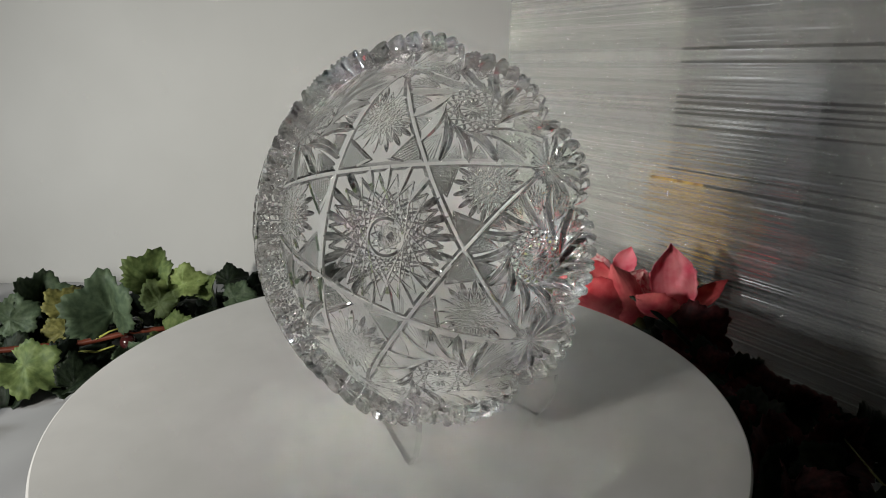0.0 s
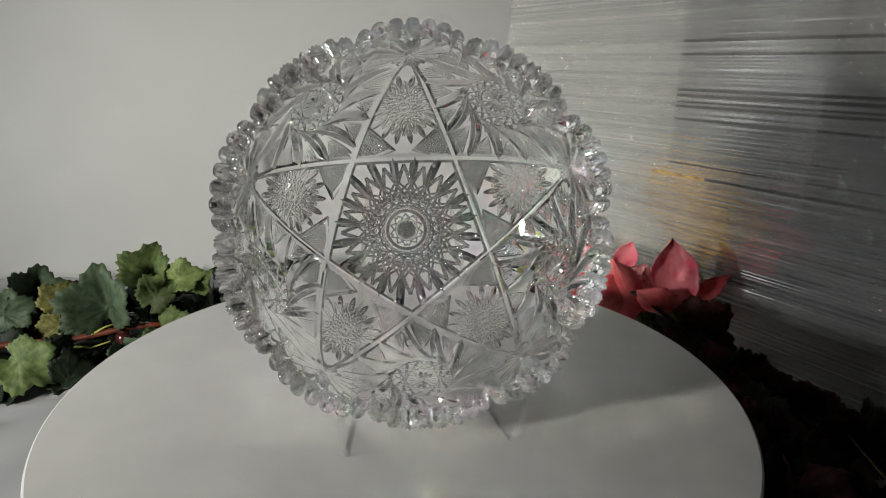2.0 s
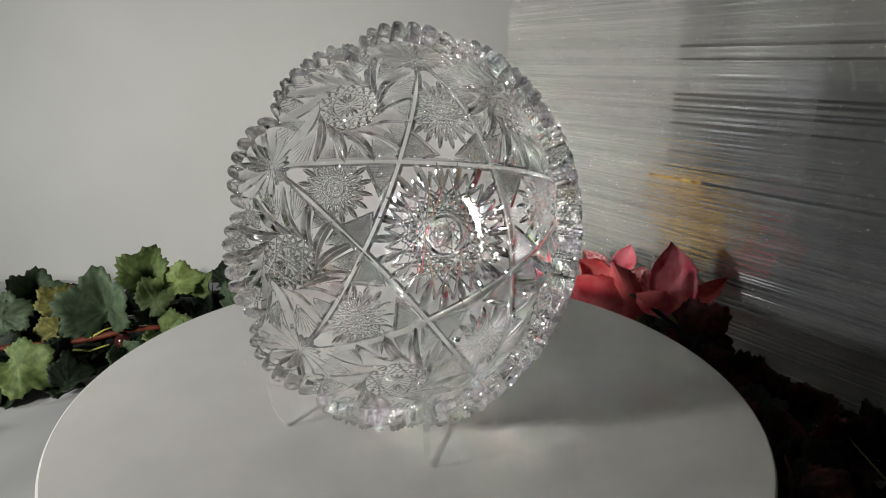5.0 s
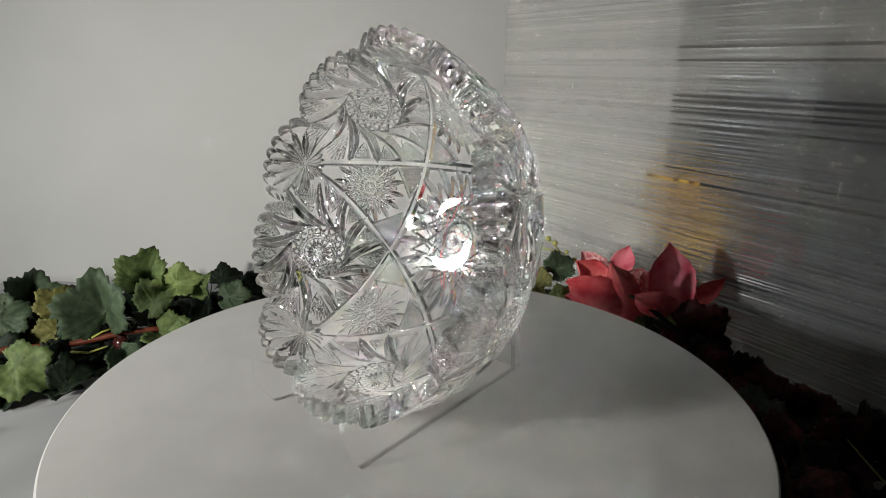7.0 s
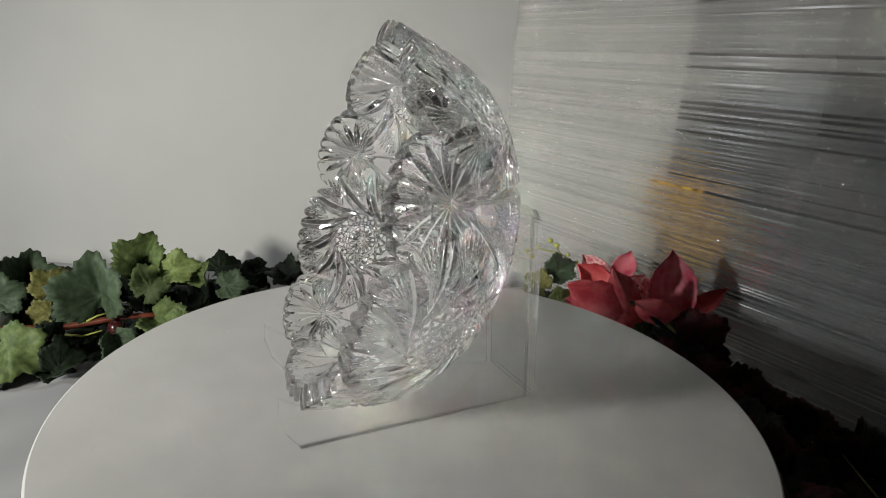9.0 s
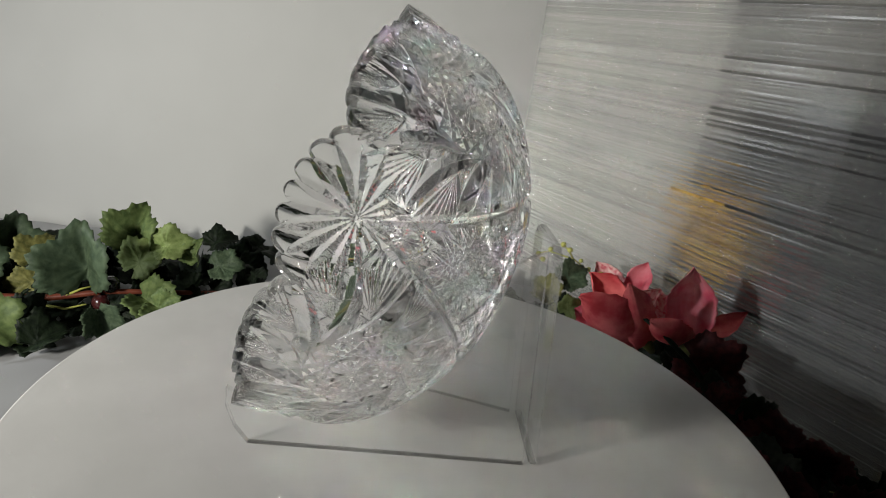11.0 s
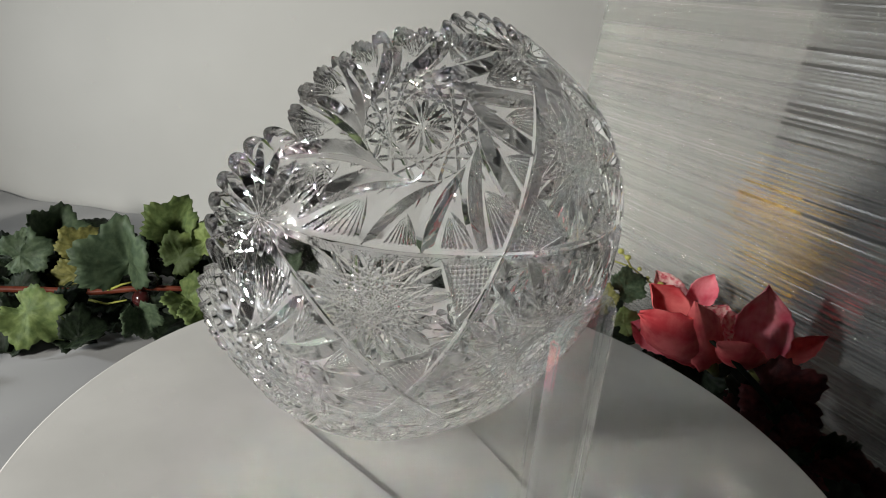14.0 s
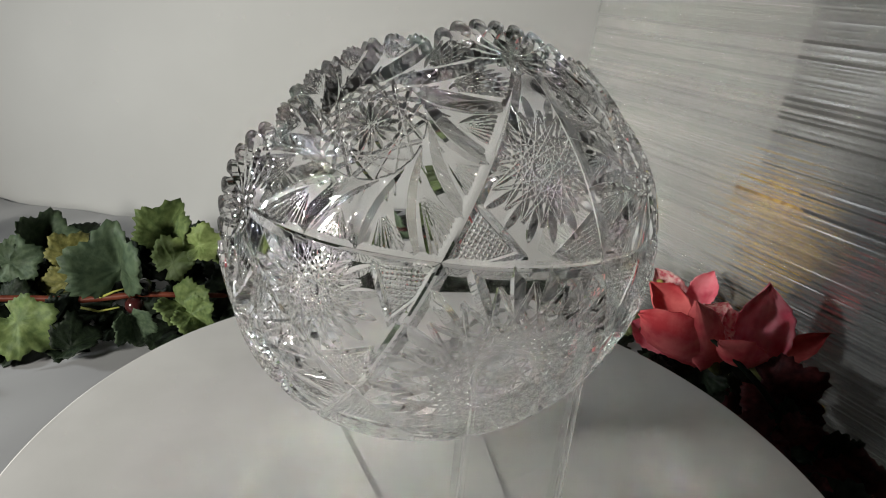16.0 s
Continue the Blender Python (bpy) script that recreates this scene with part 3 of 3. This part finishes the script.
def garland():
    """The leaf garland that lies on the cloth round the turntable."""
    ob = new("leaf_garland")
    lit = [
        # colour, fold, centre, towards the tip, normal, size, label
        ("green", 0, (-0.384, 0.200, -0.098), (0.6, 0.1, -0.45), (0.35, -0.75, 0.5), 0.040, "flat mid-green leaf with pale veins"),
        ("bluish", 1, (-0.335, 0.272, -0.070), (-0.10, 0.05, 0.9), (0.15, -0.8, 0.1), 0.052, "folded dull green leaf"),
        ("green", 1, (-0.318, 0.335, -0.056), (0.10, 0.1, 0.9), (0.1, -0.9, 0.35), 0.042, "folded mid-green leaf"),
        ("bright", 0, (-0.300, 0.305, -0.072), (0.35, 0.1, 0.8), (-0.1, -0.85, 0.45), 0.035, "bright green leaf"),
        ("bright", 2, (-0.274, 0.314, -0.052), (0.75, 0.1, 0.25), (-0.1, -0.85, 0.5), 0.029, "bright green leaf"),
        ("olive", 2, (-0.398, 0.290, -0.075), (0.25, 0.0, 0.8), (0.2, -0.8, 0.5), 0.030, "olive leaf with yellow edge"),
        ("olive", 0, (-0.394, 0.275, -0.096), (-0.3, -0.1, -0.7), (0.1, -0.85, 0.4), 0.030),
        ("bluish", 1, (-0.437, 0.305, -0.075), (0.35, 0.1, 0.9), (0.5, -0.5, 0.25), 0.042),
        ("bluish", 0, (-0.440, 0.265, -0.078), (0.5, 0.0, 0.3), (0.3, -0.8, 0.4), 0.034),
        ("bluish", 0, (-0.216, 0.310, -0.066), (0.7, 0.1, 0.1), (0.0, -0.7, 0.7), 0.027),
        ("green", 1, (-0.242, 0.318, -0.062), (-0.1, 0.0, 0.9), (-0.4, -0.8, 0.2), 0.022),
        ("bluish", 1, (-0.300, 0.230, -0.098), (0.25, -0.1, -0.7), (0.5, -0.6, 0.2), 0.026),
        ("green", 1, (-0.270, 0.262, -0.093), (0.55, 0.0, -0.5), (0.2, -0.6, 0.7), 0.034),
        ("green", 1, (-0.245, 0.235, -0.085), (0.6, 0.0, -0.4), (0.2, -0.7, 0.6), 0.026),
        ("green", 0, (-0.470, 0.190, -0.100), (-0.3, 0.0, 0.4), (0.4, -0.7, 0.5), 0.036),
        ("olive", 2, (-0.440, 0.130, -0.118), (0.2, -0.4, 0.1), (0.2, -0.5, 0.8), 0.034),
        ("bluish", 0, (-0.520, 0.270, -0.070), (-0.2, 0.1, 0.8), (0.4, -0.8, 0.3), 0.042),
        ("green", 0, (-0.560, 0.210, -0.080), (0.4, 0.1, 0.6), (0.5, -0.7, 0.3), 0.040),
    ]
    for row in lit:
        add_leaf(ob, *row)
    rnd = random.Random(21)
    # near-black filler leaves: the shade between the lit leaves, put into colour
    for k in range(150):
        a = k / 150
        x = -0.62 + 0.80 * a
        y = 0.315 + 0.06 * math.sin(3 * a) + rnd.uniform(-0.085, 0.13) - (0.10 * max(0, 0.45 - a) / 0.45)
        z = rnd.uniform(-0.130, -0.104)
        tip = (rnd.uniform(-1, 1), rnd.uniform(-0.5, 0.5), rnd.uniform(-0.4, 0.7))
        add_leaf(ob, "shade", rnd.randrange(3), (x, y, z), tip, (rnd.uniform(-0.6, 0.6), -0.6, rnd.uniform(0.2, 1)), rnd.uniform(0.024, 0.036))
    # more filler over the cloth, again with shade as leaf colour
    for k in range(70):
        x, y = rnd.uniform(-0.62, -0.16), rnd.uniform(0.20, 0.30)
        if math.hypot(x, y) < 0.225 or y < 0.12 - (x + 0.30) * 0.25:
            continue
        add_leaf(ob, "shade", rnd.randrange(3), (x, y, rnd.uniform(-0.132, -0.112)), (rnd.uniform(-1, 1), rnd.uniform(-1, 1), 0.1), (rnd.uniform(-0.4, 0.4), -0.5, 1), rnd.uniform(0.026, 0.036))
    part("stem", tube([(-0.62, 0.20, -0.11), (-0.52, 0.205, -0.098), (-0.444, 0.22, -0.095), (-0.398, 0.240, -0.097), (-0.359, 0.250, -0.097), (-0.309, 0.262, -0.088), (-0.268, 0.270, -0.086), (-0.20, 0.31, -0.095), (-0.05, 0.36, -0.10), (0.12, 0.34, -0.09)],
                      [0.003, 0.003, 0.0032, 0.003, 0.0034, 0.003, 0.0026, 0.0026, 0.0026, 0.002]), STEM, ob, "reddish-brown plastic stem")
    part("twig", tube([(-0.372, 0.248, -0.104), (-0.345, 0.250, -0.107), (-0.325, 0.252, -0.100)], [0.0014, 0.0012, 0.0008], 6), SPRIG, ob)
    part("twig", tube([(-0.345, 0.252, -0.094), (-0.330, 0.254, -0.085), (-0.322, 0.262, -0.084)], [0.0014, 0.001, 0.0008], 6), SPRIG, ob)
    part("berry", ball((-0.306, 0.262, -0.080), 0.0085, rnd), BLACKBERRY, ob, "shiny black berry")
    part("berry", ball((-0.312, 0.255, -0.097), 0.0082, rnd), BERRY, ob, "dark red berry")
    return tagged(ob, "artificial leaf garland with berries lying on the cloth", "garland")


def right_garland():
    """The dark end of the garland below the flowers, shade in its colours."""
    ob = new("leaf_garland")
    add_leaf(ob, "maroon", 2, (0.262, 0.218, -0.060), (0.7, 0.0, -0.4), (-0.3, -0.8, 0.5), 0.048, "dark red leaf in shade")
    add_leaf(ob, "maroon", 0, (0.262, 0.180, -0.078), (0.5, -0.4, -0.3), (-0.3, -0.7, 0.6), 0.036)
    add_leaf(ob, "olive", 0, (0.133, 0.310, -0.044), (-0.5, 0.1, 0.4), (-0.2, -0.8, 0.5), 0.024)
    add_leaf(ob, "bluish", 2, (0.153, 0.325, -0.032), (0.6, 0.1, 0.5), (-0.2, -0.8, 0.5), 0.026)
    add_leaf(ob, "bright", 0, (0.150, 0.285, -0.052), (0.3, 0.1, 0.3), (-0.2, -0.8, 0.6), 0.020)
    rnd = random.Random(8)
    # dark red and near-black filler; the near-black leaves hold the turntable's shade as colour
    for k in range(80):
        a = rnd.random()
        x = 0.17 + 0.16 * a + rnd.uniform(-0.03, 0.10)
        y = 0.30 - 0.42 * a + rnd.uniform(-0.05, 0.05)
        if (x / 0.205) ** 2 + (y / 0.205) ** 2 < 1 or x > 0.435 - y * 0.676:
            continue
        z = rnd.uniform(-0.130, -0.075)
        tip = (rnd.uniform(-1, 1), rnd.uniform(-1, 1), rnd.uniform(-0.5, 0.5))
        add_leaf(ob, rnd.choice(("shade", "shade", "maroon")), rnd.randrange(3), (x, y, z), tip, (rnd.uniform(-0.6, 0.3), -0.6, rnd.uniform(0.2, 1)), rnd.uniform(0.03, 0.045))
    part("vine", tube([(0.300, 0.075, -0.072), (0.308, 0.06, -0.066), (0.301, 0.03, -0.064), (0.292, 0.0, -0.060), (0.30, -0.03, -0.07)], [0.0006, 0.0008, 0.0006, 0.0008, 0.0006], 6), OLIVE, ob, "thin yellow-green vine")
    return tagged(ob, "artificial leaves beside the turntable, most coloured near black for shade", "garland")


def petal(parent, base, tip, width, cup, mat, seed, wave=0.10, label=""):
    """A cupped, wavy petal from base to tip, cup: the way its hollow faces."""
    base, tip = Vector(base), Vector(tip)
    y = tip - base
    L = y.length
    y.normalize()
    z = Vector(cup) - y * y.dot(Vector(cup))
    z.normalize()
    x = y.cross(z)
    nu, nv = 20, 18
    grid = []
    for j in range(nv + 1):
        t = j / nv
        w = width * 0.5 * (0.18 + 0.82 * math.sin(math.pi * min(1.0, 0.15 + 0.72 * t)) ** 0.8) * (1.0 if t < 0.6 else max(0.03, 1 - ((t - 0.6) / 0.4) ** 1.8))
        for i in range(nu + 1):
            s = 2 * i / nu - 1
            ruffle = wave * width * (abs(s) ** 3) * noise.noise((seed + s * 2.0, t * 7.0, seed * 0.7)) * 2.0 * t
            saw = 1 + 0.05 * abs(s) * math.sin(t * 70 + seed) * (abs(s) > 0.9)
            hollow = -0.30 * width * (1 - s * s) * math.sin(math.pi * min(1, t * 0.9)) + 0.25 * width * max(0, t - 0.7) ** 1.5 * -4 * 0.5
            crease = 0.012 * width * math.cos(s * 26) * t
            grid.append(base + y * (L * t + 0.04 * L * (1 - s * s) * t * noise.noise((s * 3 + seed, 1.0, 0))) + x * (w * s * saw) + z * (hollow + ruffle + crease))
    m = len(grid)
    low = [p - z * 0.0007 for p in grid]
    faces = []
    q = nu + 1
    for j in range(nv):
        for i in range(nu):
            a = j * q + i
            faces.append((a, a + 1, a + q + 1, a + q))
            faces.append((m + a, m + a + q, m + a + q + 1, m + a + 1))
    rim = [i for i in range(q)] + [j * q + nu for j in range(1, nv + 1)] + [nv * q + i for i in range(nu - 1, -1, -1)] + [j * q for j in range(nv - 1, 0, -1)]
    for a, b in zip(rim, rim[1:] + rim[:1]):
        faces.append((b, a, m + a, m + b))
    return mesh_object("petal", grid + low, faces, mat, parent, label)


def flower_left():
    ob = new("artificial_flower")
    A = (0.216, 0.240, -0.053)
    petal(ob, (0.186, 0.250, -0.050), (0.153, 0.280, -0.045), 0.030, (-0.2, -0.8, 0.6), PINK, 3.1)
    petal(ob, (0.211, 0.290, -0.046), (0.170, 0.300, -0.012), 0.036, (0.1, -0.8, 0.6), RED, 9.0)
    petal(ob, (0.211, 0.310, -0.041), (0.184, 0.340, -0.012), 0.032, (0.1, -0.8, 0.4), SPECKLED, 4.2, label="pale petal with red speckles")
    petal(ob, (0.225, 0.275, -0.045), (0.236, 0.280, -0.014), 0.040, (0.0, -0.8, 0.6), SPECKLED, 5.5, label="pale petal with red speckles")
    petal(ob, (0.213, 0.300, -0.036), (0.233, 0.325, 0.000), 0.026, (-0.5, -0.8, 0.2), PINK, 6.3, 0.05, "pink upright petal")
    petal(ob, A, (0.144, 0.236, -0.010), 0.052, (-0.05, 0.8, 0.5), RED, 1.0, 0.06, "large red petal")
    petal(ob, (0.217, 0.236, -0.055), (0.182, 0.232, 0.006), 0.036, (-0.4, 0.75, 0.3), RED, 2.4, 0.05, "large red petal")
    part("stem", tube([(0.213, 0.246, -0.050), (0.196, 0.226, -0.020), (0.221, 0.220, -0.034), (0.244, 0.212, -0.051), (0.276, 0.185, -0.080), (0.30, 0.16, -0.11)], [0.002, 0.0016, 0.0022, 0.0024, 0.0024, 0.002]), SHADE, ob, "dark green stem")
    part("calyx", tube([(0.226, 0.240, -0.064), (0.219, 0.240, -0.056), (0.213, 0.241, -0.048)], [0.003, 0.006, 0.008], 12), OLIVE, ob)
    return tagged(ob, "red artificial flower with speckled pale petals behind the turntable", "flower", "red flowers")


def flower_right():
    ob = new("artificial_flower")
    B = (0.254, 0.235, -0.048)
    petal(ob, (0.247, 0.250, -0.043), (0.231, 0.266, -0.012), 0.034, (0.1, -0.8, 0.5), SPECKLED, 7.7)
    petal(ob, B, (0.246, 0.246, 0.023), 0.045, (-0.25, -0.85, 0.2), PINK, 8.4, 0.12, "tall pink petal with ruffled red edge")
    petal(ob, B, (0.207, 0.222, -0.020), 0.036, (-0.1, 0.7, 0.6), RED, 2.9, 0.06)
    petal(ob, (0.258, 0.236, -0.048), (0.308, 0.248, -0.012), 0.022, (-0.4, -0.5, 0.8), RED, 5.1, 0.05, "narrow curled red petal")
    part("calyx", tube([(0.262, 0.232, -0.060), (0.257, 0.234, -0.053), (0.252, 0.236, -0.045)], [0.003, 0.006, 0.009], 12), OLIVE, ob)
    return tagged(ob, "red artificial flower with a tall pink ruffled petal", "flower", "red flowers")


def sprig():
    ob = new("bud_sprig")
    part("stem", tube([(0.205, 0.325, -0.060), (0.186, 0.338, -0.030), (0.158, 0.340, -0.014), (0.132, 0.344, -0.010), (0.120, 0.345, -0.014)], [0.0012, 0.001, 0.0009, 0.0008, 0.0006], 6), SPRIG, ob)
    part("stem", tube([(0.158, 0.340, -0.014), (0.150, 0.340, -0.004), (0.144, 0.340, 0.001)], [0.0009, 0.0008, 0.0006], 6), SPRIG, ob)
    rnd = random.Random(3)
    for p in ((0.120, 0.345, -0.014), (0.126, 0.344, -0.020), (0.132, 0.343, -0.007), (0.144, 0.340, 0.001), (0.152, 0.339, -0.004), (0.166, 0.338, -0.014), (0.176, 0.337, -0.022), (0.190, 0.336, -0.026)):
        part("bud", ball(p, 0.0028 + rnd.uniform(-0.0006, 0.0008), rnd), SPRIG, ob)
    return tagged(ob, "yellow-green sprig of small buds", "sprig")


def yellow_flower(center, size, mat, count, seed, label):
    ob = new("artificial_flower")
    rnd = random.Random(seed)
    c = Vector(center)
    for k in range(count):
        a = 2 * math.pi * k / count + rnd.uniform(-0.2, 0.2)
        e = rnd.uniform(-0.2, 0.9)
        d = Vector((math.cos(a), -0.4 + 0.3 * math.sin(a), math.sin(a) * 0.8 + 0.3 * e))
        petal(ob, c, c + d.normalized() * size * rnd.uniform(0.8, 1.1), size * 0.7, (-0.3, -0.9, 0.2), mat, seed + k)
    part("stem", tube([c, c + Vector((0.01, 0.01, -0.06)), (c.x + 0.02, c.y, TABLE_Z)], 0.002), SHADE, ob)
    return tagged(ob, label, "flower", "flowers behind the plastic")


garland()
right_garland()
flower_left()
flower_right()
sprig()
yellow_flower((0.390, 0.530, -0.030), 0.065, YELLOW, 9, 31, "yellow artificial flower blurred behind the ribbed plastic")
yellow_flower((0.362, 0.545, 0.015), 0.055, YELLOW, 8, 47, "yellow artificial flower blurred behind the ribbed plastic")
yellow_flower((0.480, 0.510, -0.072), 0.036, RED, 7, 53, "red artificial flower blurred behind the ribbed plastic")


# ---- what moves ----
def motions():
    """The turntable carries the easel and the bowl round."""
    seat = pose(0.0038, 0.0346, 0.0812, 90 - 15.39, 0, 0) @ pose(0, 0, 0, 0, 0, 90 + 1.54)
    turn_rows, stand_rows, bowl_rows = [], [], []
    for k in range(33):
        t = 0.5 * k
        spin = pose(0, 0, 0, 0, 0, turn_at(t))
        turn_rows.append((t, spin))
        stand_rows.append((t, spin))
        bowl_rows.append((t, spin @ seat))
    walk(TABLE_DISC, turn_rows)
    walk(STAND, stand_rows)
    walk(BOWL, bowl_rows)


motions()
